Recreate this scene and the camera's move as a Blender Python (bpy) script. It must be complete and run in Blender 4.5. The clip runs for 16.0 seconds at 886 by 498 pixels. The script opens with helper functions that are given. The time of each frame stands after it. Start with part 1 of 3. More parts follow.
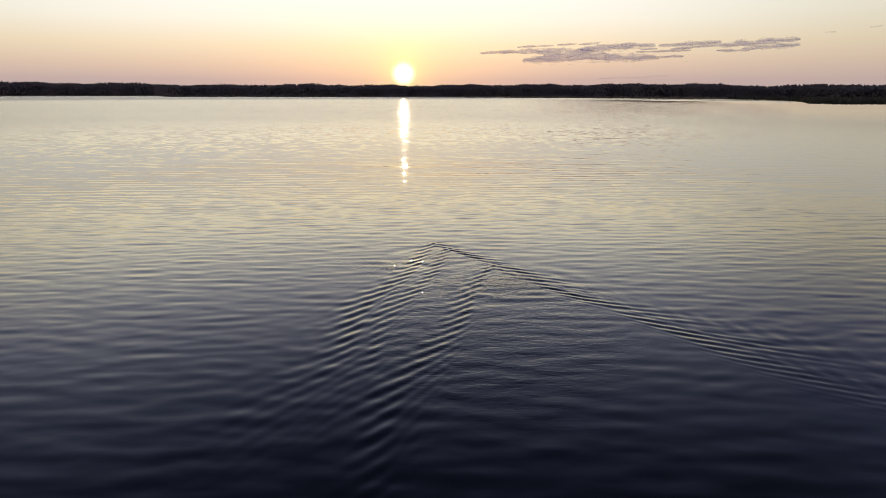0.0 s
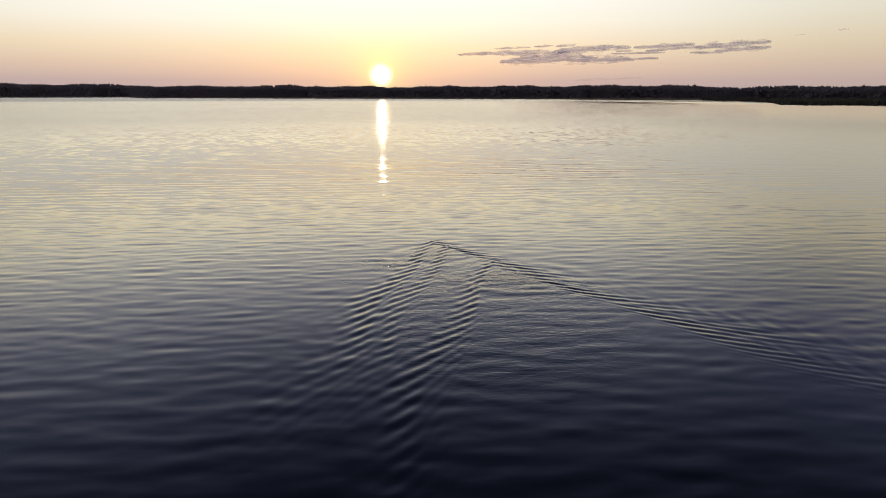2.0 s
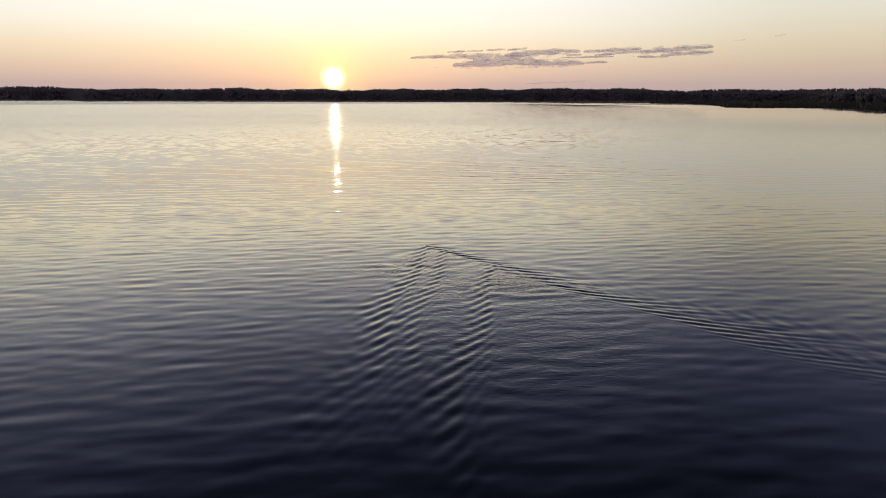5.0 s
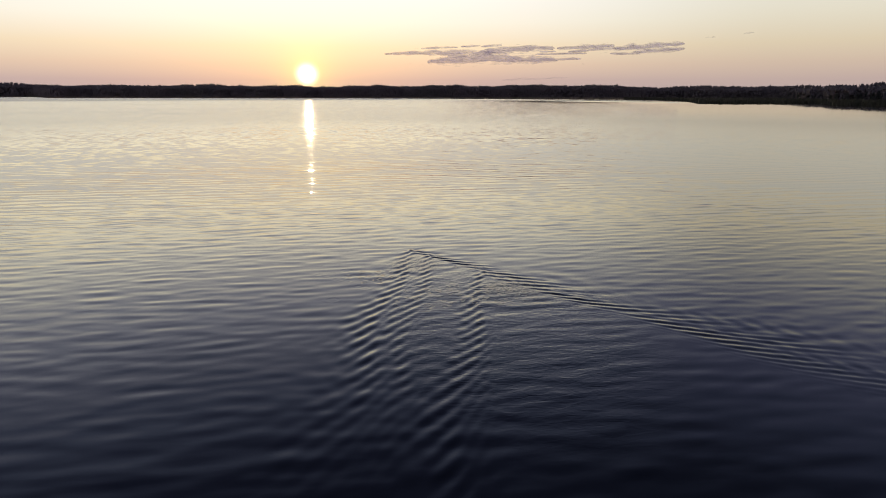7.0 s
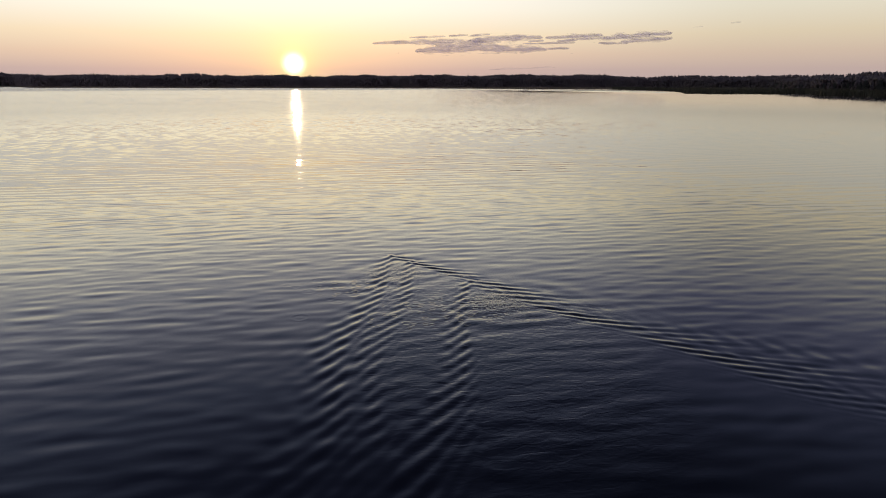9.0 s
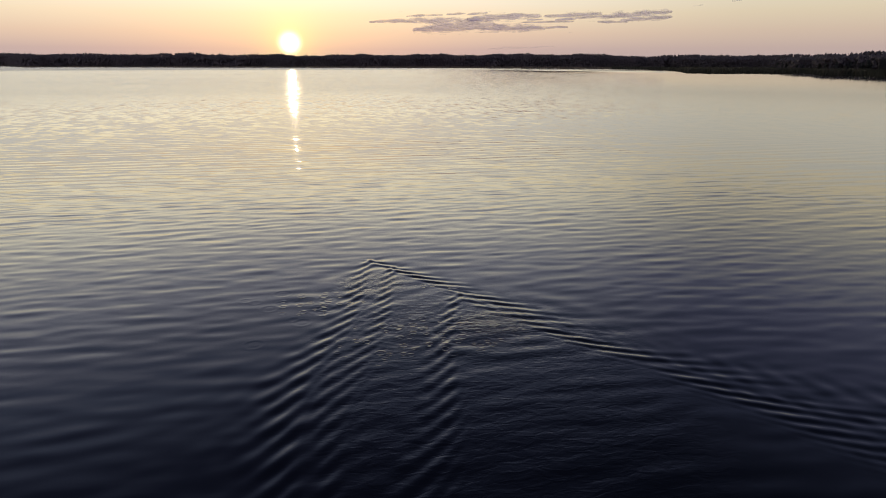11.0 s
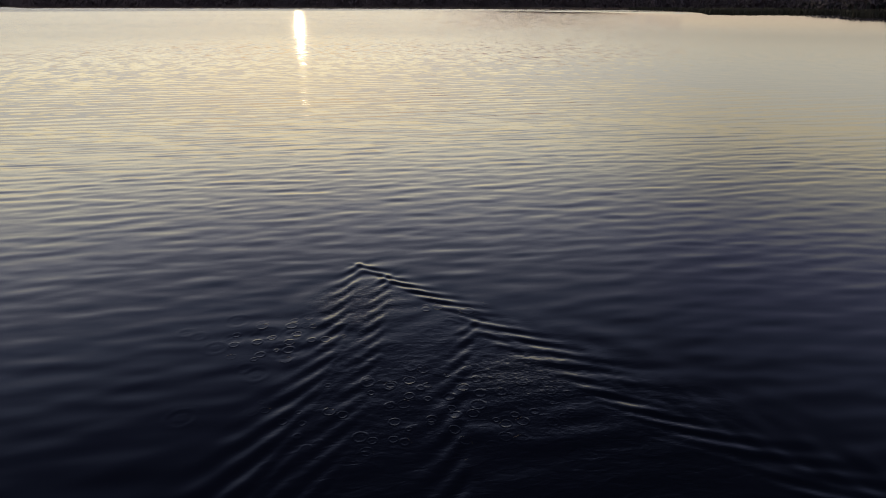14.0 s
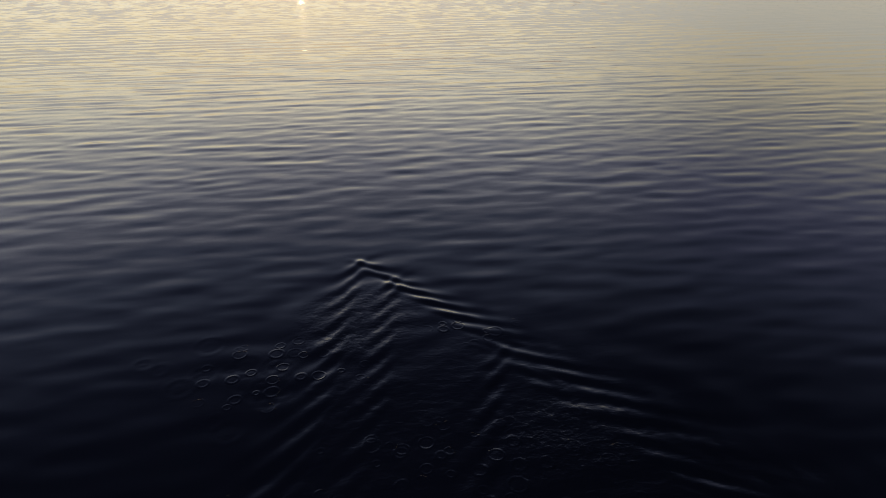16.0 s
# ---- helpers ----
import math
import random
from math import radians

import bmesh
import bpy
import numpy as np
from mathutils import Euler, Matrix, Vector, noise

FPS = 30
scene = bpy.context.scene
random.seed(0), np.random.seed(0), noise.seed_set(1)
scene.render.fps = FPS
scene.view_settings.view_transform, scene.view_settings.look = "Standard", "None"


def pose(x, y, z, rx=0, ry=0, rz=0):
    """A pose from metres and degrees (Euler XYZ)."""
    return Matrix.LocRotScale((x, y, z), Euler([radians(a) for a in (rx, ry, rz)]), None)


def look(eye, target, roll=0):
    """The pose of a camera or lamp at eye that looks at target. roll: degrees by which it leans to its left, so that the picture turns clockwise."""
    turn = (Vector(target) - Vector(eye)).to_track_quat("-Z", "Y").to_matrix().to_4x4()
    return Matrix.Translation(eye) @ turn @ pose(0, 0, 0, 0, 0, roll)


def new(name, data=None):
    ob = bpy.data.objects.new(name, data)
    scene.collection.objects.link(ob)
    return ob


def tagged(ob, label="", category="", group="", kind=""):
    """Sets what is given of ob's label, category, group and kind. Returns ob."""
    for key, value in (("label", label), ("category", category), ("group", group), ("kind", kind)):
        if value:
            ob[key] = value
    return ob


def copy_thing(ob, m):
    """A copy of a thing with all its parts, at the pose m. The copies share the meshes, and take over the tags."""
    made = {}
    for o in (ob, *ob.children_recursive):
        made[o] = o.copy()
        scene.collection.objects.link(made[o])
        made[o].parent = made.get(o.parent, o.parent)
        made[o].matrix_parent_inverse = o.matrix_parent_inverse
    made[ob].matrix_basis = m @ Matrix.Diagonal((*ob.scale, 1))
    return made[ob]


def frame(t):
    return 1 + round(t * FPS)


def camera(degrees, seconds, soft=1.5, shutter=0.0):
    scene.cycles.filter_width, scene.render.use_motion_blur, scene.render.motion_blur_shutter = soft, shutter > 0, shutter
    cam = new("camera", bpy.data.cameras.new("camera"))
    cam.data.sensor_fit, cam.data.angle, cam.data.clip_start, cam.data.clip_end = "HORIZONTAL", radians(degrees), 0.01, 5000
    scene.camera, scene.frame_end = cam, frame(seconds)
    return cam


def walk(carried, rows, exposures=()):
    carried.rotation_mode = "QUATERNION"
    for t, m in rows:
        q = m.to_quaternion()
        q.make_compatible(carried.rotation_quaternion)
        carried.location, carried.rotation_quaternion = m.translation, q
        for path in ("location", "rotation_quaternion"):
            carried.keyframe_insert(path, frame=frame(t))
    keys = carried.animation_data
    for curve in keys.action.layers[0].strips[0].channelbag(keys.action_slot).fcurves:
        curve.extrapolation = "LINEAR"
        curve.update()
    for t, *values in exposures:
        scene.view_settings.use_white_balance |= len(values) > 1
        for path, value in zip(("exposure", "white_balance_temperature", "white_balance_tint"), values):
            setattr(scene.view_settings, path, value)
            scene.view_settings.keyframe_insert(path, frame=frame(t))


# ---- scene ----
cam = camera(70.95, 16.0, soft=0.55)

# seconds, place over the water, turn and tilt; the camera glides 5 m above the lake
EYE_HEIGHT = 5.0
PATH = [
    (0.0, -0.07, 0.03, 0.00, -14.05),
    (0.5, -0.12, -0.13, -0.42, -14.04),
    (1.0, -0.27, -0.27, -0.94, -14.00),
    (1.5, -0.49, -0.39, -1.48, -13.99),
    (2.0, -0.74, -0.48, -1.99, -13.93),
    (2.5, -1.01, -0.53, -2.56, -13.91),
    (3.0, -1.28, -0.54, -3.28, -13.84),
    (3.5, -1.54, -0.51, -3.99, -13.83),
    (4.3, -1.88, -0.38, -5.16, -13.74),
    (5.2, -2.16, -0.08, -6.43, -13.66),
    (6.0, -2.28, 0.31, -7.38, -13.74),
    (6.5, -2.30, 0.61, -7.95, -13.83),
    (7.0, -2.27, 0.96, -8.41, -13.97),
    (7.5, -2.21, 1.35, -8.78, -14.12),
    (8.0, -2.11, 1.78, -9.03, -14.32),
    (8.5, -1.98, 2.25, -9.26, -14.53),
    (9.0, -1.83, 2.75, -9.46, -14.86),
    (9.8, -1.57, 3.62, -9.69, -15.40),
    (10.7, -1.25, 4.67, -9.71, -16.26),
    (11.5, -0.99, 5.67, -9.57, -17.26),
    (12.0, -0.85, 6.30, -9.43, -17.96),
    (12.5, -0.73, 6.95, -9.32, -18.65),
    (13.0, -0.62, 7.59, -9.08, -19.52),
    (13.5, -0.55, 8.24, -8.79, -20.38),
    (14.0, -0.49, 8.88, -8.75, -21.50),
    (14.5, -0.45, 9.51, -8.65, -22.65),
    (15.0, -0.43, 10.13, -8.55, -23.90),
    (15.5, -0.41, 10.73, -8.50, -25.10),
    (16.0, -0.39, 11.31, -8.50, -26.80),
]
walk(cam, [(t, pose(x, y, EYE_HEIGHT, 90 + tilt, 0, turn)) for t, x, y, turn, tilt in PATH])

# ---- light: a sun just over the far woods, a hazy evening sky ----
SUN_AZ, SUN_EL = radians(-3.5), radians(2.6)
DISC_EL = radians(1.7)
SUN_WAY = Vector((math.sin(SUN_AZ) * math.cos(SUN_EL), math.cos(SUN_AZ) * math.cos(SUN_EL), math.sin(SUN_EL)))

sun_data = bpy.data.lights.new("sun", "SUN")
sun_data.energy, sun_data.angle, sun_data.color = 0.42, radians(0.4), (1.0, 0.72, 0.42)
sun = new("sun", sun_data)
sun.matrix_world = look(tuple(SUN_WAY * 100), (0, 0, 0))


def nodes_of(owner):
    owner.use_nodes = True
    tree = owner.node_tree
    tree.nodes.clear()

    def add(kind, **values):
        n = tree.nodes.new(kind)
        for key, value in values.items():
            if key.startswith("i_"):
                key = key[2:]
                n.inputs[int(key) if key.isdigit() else key.replace("_", " ")].default_value = value
            else:
                setattr(n, key, value)
        return n

    def join(a, b):
        tree.links.new(a, b)
    return add, join


def ramp_stops(node, stops, ease="LINEAR"):
    r = node.color_ramp
    r.interpolation = ease
    while len(r.elements) < len(stops):
        r.elements.new(0.5)
    for e, (p, c) in zip(r.elements, stops):
        e.position, e.color = p, (*c, 1)


world = bpy.data.worlds.new("evening_sky")
scene.world = world
add, join = nodes_of(world)
coord = add("ShaderNodeTexCoord")
norm = add("ShaderNodeVectorMath", operation="NORMALIZE")
join(coord.outputs["Generated"], norm.inputs[0])
parts = add("ShaderNodeSeparateXYZ")
join(norm.outputs[0], parts.inputs[0])
# elevation as the square root of the height, so that the low sky has room on the ramp
up = add("ShaderNodeMath", operation="MAXIMUM", i_1=0.0)
join(parts.outputs["Z"], up.inputs[0])
root = add("ShaderNodeMath", operation="SQRT")
join(up.outputs[0], root.inputs[0])


def height(deg):
    return math.sqrt(math.sin(radians(deg)))


# two sides of the sky: towards the sunset, and away from it
toward_sun = add("ShaderNodeValToRGB")
ramp_stops(toward_sun, [
    (0.0, (0.44, 0.355, 0.37)),
    (height(1.2), (0.51, 0.4, 0.39)),
    (height(2.5), (0.71, 0.545, 0.43)),
    (height(4.0), (0.85, 0.71, 0.52)),
    (height(6.0), (0.92, 0.88, 0.77)),
    (height(8.0), (0.955, 0.94, 0.89)),
    (height(8.8), (1.58, 1.32, 0.82)),
    (height(9.8), (1.94, 1.71, 1.2)),
    (height(12.5), (1.69, 1.61, 1.34)),
    (height(16), (1.2, 1.18, 1.17)),
    (height(19), (0.825, 0.86, 1.01)),
    (height(22), (0.533, 0.57, 0.751)),
    (height(26.5), (0.291, 0.345, 0.538)),
    (height(30), (0.179, 0.215, 0.37)),
    (height(34), (0.0825, 0.1, 0.203)),
    (height(40), (0.0427, 0.05, 0.109)),
    (height(48), (0.0291, 0.034, 0.0792)),
    (1.0, (0.03, 0.04, 0.09)),
])
off_sun = add("ShaderNodeValToRGB")
ramp_stops(off_sun, [
    (0.0, (0.44, 0.35, 0.36)),
    (height(1.2), (0.51, 0.395, 0.365)),
    (height(2.5), (0.61, 0.48, 0.385)),
    (height(4.0), (0.69, 0.585, 0.43)),
    (height(6.0), (0.745, 0.69, 0.56)),
    (height(8.0), (0.78, 0.755, 0.66)),
    (height(9.0), (1.02, 0.86, 0.56)),
    (height(10), (0.98, 0.87, 0.63)),
    (height(13), (0.73, 0.695, 0.62)),
    (height(16), (0.504, 0.51, 0.579)),
    (height(19), (0.31, 0.33, 0.497)),
    (height(22), (0.209, 0.23, 0.396)),
    (height(26.5), (0.138, 0.163, 0.296)),
    (height(31), (0.0679, 0.08, 0.154)),
    (height(36), (0.031, 0.037, 0.0782)),
    (height(45), (0.0145, 0.018, 0.0436)),
    (1.0, (0.016, 0.024, 0.06)),
])
join(root.outputs[0], toward_sun.inputs[0])
join(root.outputs[0], off_sun.inputs[0])
level = add("ShaderNodeVectorMath", operation="MULTIPLY")
level.inputs[1].default_value = (1, 1, 0)
join(norm.outputs[0], level.inputs[0])
level_unit = add("ShaderNodeVectorMath", operation="NORMALIZE")
join(level.outputs[0], level_unit.inputs[0])
aside = add("ShaderNodeVectorMath", operation="DOT_PRODUCT")
aside.inputs[1].default_value = (math.sin(SUN_AZ - 0.06), math.cos(SUN_AZ - 0.06), 0)
join(level_unit.outputs[0], aside.inputs[0])
turned = add("ShaderNodeMapRange", interpolation_type="SMOOTHSTEP", i_1=math.cos(radians(43)), i_2=math.cos(radians(8)), i_3=0.0, i_4=1.0)
join(aside.outputs["Value"], turned.inputs[0])
haze = add("ShaderNodeMix", data_type="RGBA")
join(turned.outputs[0], haze.inputs["Factor"])
# the rosy belt opposite the sunset
rosy = add("ShaderNodeValToRGB")
ramp_stops(rosy, [(0.0, (0.52, 0.44, 0.55)), (height(4), (0.76, 0.60, 0.68)), (height(12), (0.82, 0.66, 0.73)),
                  (height(25), (0.46, 0.43, 0.57)), (height(45), (0.16, 0.19, 0.34)), (1.0, (0.016, 0.024, 0.06))])
join(root.outputs[0], rosy.inputs[0])
behind = add("ShaderNodeMapRange", interpolation_type="SMOOTHSTEP", i_1=0.1, i_2=-0.8, i_3=0.0, i_4=1.0)
join(aside.outputs["Value"], behind.inputs[0])
sides = add("ShaderNodeMix", data_type="RGBA")
join(behind.outputs[0], sides.inputs["Factor"])
join(off_sun.outputs[0], sides.inputs[6])
join(rosy.outputs[0], sides.inputs[7])
join(sides.outputs[2], haze.inputs[6])
join(toward_sun.outputs[0], haze.inputs[7])
# the aureole round the sun
dot = add("ShaderNodeVectorMath", operation="DOT_PRODUCT")
join(norm.outputs[0], dot.inputs[0])
dot.inputs[1].default_value = (math.sin(SUN_AZ) * math.cos(DISC_EL), math.cos(SUN_AZ) * math.cos(DISC_EL), math.sin(DISC_EL))
arc = add("ShaderNodeMath", operation="ARCCOSINE")
join(dot.outputs["Value"], arc.inputs[0])


def glow(sigma_deg, power, colour):
    s = add("ShaderNodeMath", operation="DIVIDE", i_1=radians(sigma_deg))
    join(arc.outputs[0], s.inputs[0])
    p = add("ShaderNodeMath", operation="POWER", i_1=power)
    join(s.outputs[0], p.inputs[0])
    m = add("ShaderNodeMath", operation="MULTIPLY", i_1=-1.0)
    join(p.outputs[0], m.inputs[0])
    e = add("ShaderNodeMath", operation="EXPONENT")
    join(m.outputs[0], e.inputs[0])
    c = add("ShaderNodeVectorMath", operation="SCALE")
    c.inputs[0].default_value = colour
    join(e.outputs[0], c.inputs["Scale"])
    return c.outputs[0]


total = haze.outputs[2]
for g in (glow(0.85, 4.0, (1.3, 1.2, 1.0)),
          glow(1.5, 1.2, (0.40, 0.37, 0.0)),
          glow(6.0, 1.4, (0.03, 0.05, 0.0))):
    s = add("ShaderNodeVectorMath", operation="ADD")
    join(total, s.inputs[0])
    join(g, s.inputs[1])
    total = s.outputs[0]
sky = add("ShaderNodeTexSky", sky_type="NISHITA", sun_disc=False, sun_elevation=SUN_EL,
          sun_rotation=SUN_AZ, air_density=1.0, dust_density=2.0, ozone_density=1.0)
back_sky = add("ShaderNodeBackground", i_Strength=0.01)
join(sky.outputs[0], back_sky.inputs["Color"])
back_haze = add("ShaderNodeBackground", i_Strength=1.0)
join(total, back_haze.inputs["Color"])
both = add("ShaderNodeAddShader")
join(back_sky.outputs[0], both.inputs[0])
join(back_haze.outputs[0], both.inputs[1])
out = add("ShaderNodeOutputWorld")
join(both.outputs[0], out.inputs["Surface"])


# ---- materials ----
def material(name):
    m = bpy.data.materials.new(name)
    add, join = nodes_of(m)
    out = add("ShaderNodeOutputMaterial")
    return m, add, join, out


def plain(name, dark, light, scale, rough=0.8, bump=0.3, stretch=(1, 1, 1)):
    """A mottled, matt surface with two scales of variation."""
    m, add, join, out = material(name)
    geo = add("ShaderNodeTexCoord")
    fit = add("ShaderNodeMapping")
    fit.inputs["Scale"].default_value = stretch
    join(geo.outputs["Object"], fit.inputs[0])
    fine = add("ShaderNodeTexNoise", i_Scale=scale, i_Detail=6.0)
    broad = add("ShaderNodeTexNoise", i_Scale=scale * 0.13, i_Detail=3.0)
    join(fit.outputs[0], fine.inputs["Vector"])
    join(fit.outputs[0], broad.inputs["Vector"])
    mean = add("ShaderNodeMath", operation="MULTIPLY_ADD", i_1=0.5)
    join(fine.outputs[0], mean.inputs[0])
    half = add("ShaderNodeMath", operation="MULTIPLY", i_1=0.5)
    join(broad.outputs[0], half.inputs[0])
    join(half.outputs[0], mean.inputs[2])
    ramp = add("ShaderNodeValToRGB")
    ramp_stops(ramp, [(0.35, dark), (0.65, light)])
    join(mean.outputs[0], ramp.inputs[0])
    info = add("ShaderNodeObjectInfo")
    tint = add("ShaderNodeHueSaturation")
    val = add("ShaderNodeMapRange", i_3=0.8, i_4=1.2)
    join(info.outputs["Random"], val.inputs[0])
    join(val.outputs[0], tint.inputs["Value"])
    join(ramp.outputs[0], tint.inputs["Color"])
    b = add("ShaderNodeBump", i_Strength=bump, i_Distance=0.05)
    join(fine.outputs[0], b.inputs["Height"])
    p = add("ShaderNodeBsdfPrincipled", i_Roughness=rough)
    join(tint.outputs[0], p.inputs["Base Color"])
    join(b.outputs[0], p.inputs["Normal"])
    join(p.outputs[0], out.inputs["Surface"])
    return m


def thin(m, share):
    """Lets part of the light through, as foliage does."""
    tree = m.node_tree
    p = next(n for n in tree.nodes if n.type == "BSDF_PRINCIPLED")
    out = next(n for n in tree.nodes if n.type == "OUTPUT_MATERIAL")
    back = tree.nodes.new("ShaderNodeBsdfTranslucent")
    tree.links.new(p.inputs["Base Color"].links[0].from_socket, back.inputs["Color"])
    mix = tree.nodes.new("ShaderNodeMixShader")
    mix.inputs[0].default_value = share
    tree.links.new(p.outputs[0], mix.inputs[1])
    tree.links.new(back.outputs[0], mix.inputs[2])
    tree.links.new(mix.outputs[0], out.inputs["Surface"])
    return m


# the far woods' evening haze is put into their leaf colour, paler and mauve
LEAF_HAZED = thin(plain("hazed_leaf_mass", (0.112, 0.098, 0.105), (0.138, 0.123, 0.129), 0.25), 0.3)
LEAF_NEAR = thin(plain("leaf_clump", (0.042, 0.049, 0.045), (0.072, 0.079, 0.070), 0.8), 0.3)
BARK = plain("bark", (0.06, 0.045, 0.032), (0.16, 0.12, 0.09), 5.0, stretch=(3, 3, 0.6))
REED = plain("reed", (0.034, 0.039, 0.022), (0.074, 0.074, 0.042), 0.8)
REED_PALE = plain("pale_reed", (0.12, 0.10, 0.075), (0.20, 0.17, 0.12), 0.3)
MEADOW = plain("meadow", (0.04, 0.045, 0.024), (0.09, 0.085, 0.045), 0.08)

WATER, add, join, out = material("lake_water")
geo = add("ShaderNodeNewGeometry")
# far ripples: two fields of slopes, longer across the view than along it, which the modelled waves replace close by
far = add("ShaderNodeVectorMath", operation="DISTANCE")
far.inputs[1].default_value = (0.0, 14.0, 0.0)
join(geo.outputs["Position"], far.inputs[0])


def between(low, high, start, stop, source=None, ease="SMOOTHSTEP"):
    m = add("ShaderNodeMapRange", interpolation_type=ease, i_1=low, i_2=high, i_3=start, i_4=stop)
    join(source or far.outputs["Value"], m.inputs[0])
    return m.outputs[0]


def times(a, b):
    m = add("ShaderNodeMath", operation="MULTIPLY")
    join(a, m.inputs[0])
    join(b, m.inputs[1])
    return m.outputs[0]


def most(*values):
    total = values[0]
    for v in values[1:]:
        m = add("ShaderNodeMath", operation="MAXIMUM")
        join(total, m.inputs[0])
        join(v, m.inputs[1])
        total = m.outputs[0]
    return total


# the share of the view that lies to the east
place = add("ShaderNodeSeparateXYZ")
join(geo.outputs["Position"], place.inputs[0])
east = add("ShaderNodeMath", operation="DIVIDE")
join(place.outputs["X"], east.inputs[0])
join(far.outputs["Value"], east.inputs[1])
in_lee = between(0.28, 0.6, 1.0, 0.35, east.outputs[0])
by_the_bank = between(0.45, 0.6, 1.0, 0.4, east.outputs[0])
slopes = None
for size, amount, across, start, full in (((0.6, 1.9, 1), 0.034, 0.25, 12, 28), ((0.13, 0.5, 1), 0.009, 0.2, 17, 40),
                                          ((1.3, 0.60, 1), 0.110, 0.4, 30, 75), ((1.8, 3.5, 1), 0.120, 0.4, 40, 130),
                                          ((2.4, 4.2, 1), 0.120, 0.35, 300, 700), ((1.3, 4.6, 1), 0.034, 0.3, 1, 8),
                                          ((0.50, 0.10, 1), 0.070, 0.3, 90, 220)):
    fit = add("ShaderNodeMapping")
    fit.inputs["Scale"].default_value = size
    fit.inputs["Rotation"].default_value = (0, 0, radians(4))
    join(geo.outputs["Position"], fit.inputs[0])
    n = add("ShaderNodeTexNoise", i_Scale=1.0, i_Detail=2.2)
    join(fit.outputs[0], n.inputs["Vector"])
    c = add("ShaderNodeVectorMath", operation="SUBTRACT")
    c.inputs[1].default_value = (0.5, 0.5, 0.5)
    join(n.outputs["Color"], c.inputs[0])
    m = add("ShaderNodeVectorMath", operation="MULTIPLY")
    m.inputs[1].default_value = (amount * across, amount * 2.0, 0)
    join(c.outputs[0], m.inputs[0])
    w = add("ShaderNodeVectorMath", operation="SCALE")
    join(m.outputs[0], w.inputs[0])
    share = between(start, full, 0.0, 1.0)
    if size[1] < 0.2:
        share = times(share, between(450, 650, 1.0, 0.3))
    elif size[0] < 1.0:
        share = times(times(share, between(40, 140, 1.0, 0.12)), in_lee)
    elif size[1] < 1.0:
        share = times(times(share, between(180, 380, 1.0, 0.2)), in_lee)
    if size[1] > 3.0 or size[1] < 0.2:
        share = times(share, by_the_bank)
    join(share, w.inputs["Scale"])
    if slopes is None:
        slopes = w.outputs[0]
    else:
        s = add("ShaderNodeVectorMath", operation="ADD")
        join(slopes, s.inputs[0])
        join(w.outputs[0], s.inputs[1])
        slopes = s.outputs[0]
# long regular ripples in the middle distance
for period, turn, amount, wander, near_end, far_end in ((0.66, 7, 0.015, 4.0, 20, 40), (1.06, -6, 0.017, 4.2, 26, 60),
                                                        (0.45, 2, 0.013, 3.4, 17, 30), (0.84, -1, 0.016, 4.6, 24, 52)):
    fit = add("ShaderNodeMapping")
    fit.inputs["Rotation"].default_value = (0, 0, radians(turn))
    fit.inputs["Scale"].default_value = (0.8, 1, 1)
    join(geo.outputs["Position"], fit.inputs[0])
    lines = add("ShaderNodeTexWave", wave_type="BANDS", bands_direction="Y", wave_profile="SIN", i_Scale=0.314 / period,
                i_Distortion=wander, i_Detail=2.0, i_Detail_Scale=0.45, i_Detail_Roughness=0.5)
    join(fit.outputs[0], lines.inputs["Vector"])
    tilt = between(0.0, 1.0, -amount, amount, lines.outputs["Fac"], "LINEAR")
    tilt = times(tilt, times(times(between(10, 22, 0.0, 1.0), between(near_end, far_end, 1.0, 0.0)), between(0.28, 0.6, 1.0, 0.7, east.outputs[0])))
    lean_y = add("ShaderNodeCombineXYZ")
    join(tilt, lean_y.inputs["Y"])
    s = add("ShaderNodeVectorMath", operation="ADD")
    join(slopes, s.inputs[0])
    join(lean_y.outputs[0], s.inputs[1])
    slopes = s.outputs[0]
# breaths of wind and calm lanes over the lake
lanes = add("ShaderNodeMapping")
lanes.inputs["Scale"].default_value = (0.006, 0.02, 1)
join(geo.outputs["Position"], lanes.inputs[0])
gust = add("ShaderNodeTexNoise", i_Scale=1.0, i_Detail=3.0)
join(lanes.outputs[0], gust.inputs["Vector"])
breath = between(0.35, 0.65, 0.7, 1.2, gust.outputs[0])
# a calm lane that runs out from the spit
lane_mid = add("ShaderNodeMath", operation="MULTIPLY_ADD", i_1=-480.0, i_2=645.0)
join(east.outputs[0], lane_mid.inputs[0])
lane_off = add("ShaderNodeMath", operation="SUBTRACT")
join(far.outputs["Value"], lane_off.inputs[0])
join(lane_mid.outputs[0], lane_off.inputs[1])
lane_abs = add("ShaderNodeMath", operation="ABSOLUTE")
join(lane_off.outputs[0], lane_abs.inputs[0])
lane = times(times(between(12, 34, 1.0, 0.0, lane_abs.outputs[0]), between(0.22, 0.42, 0.0, 1.0, east.outputs[0])),
             between(0.45, 0.51, 1.0, 0.0, east.outputs[0]))
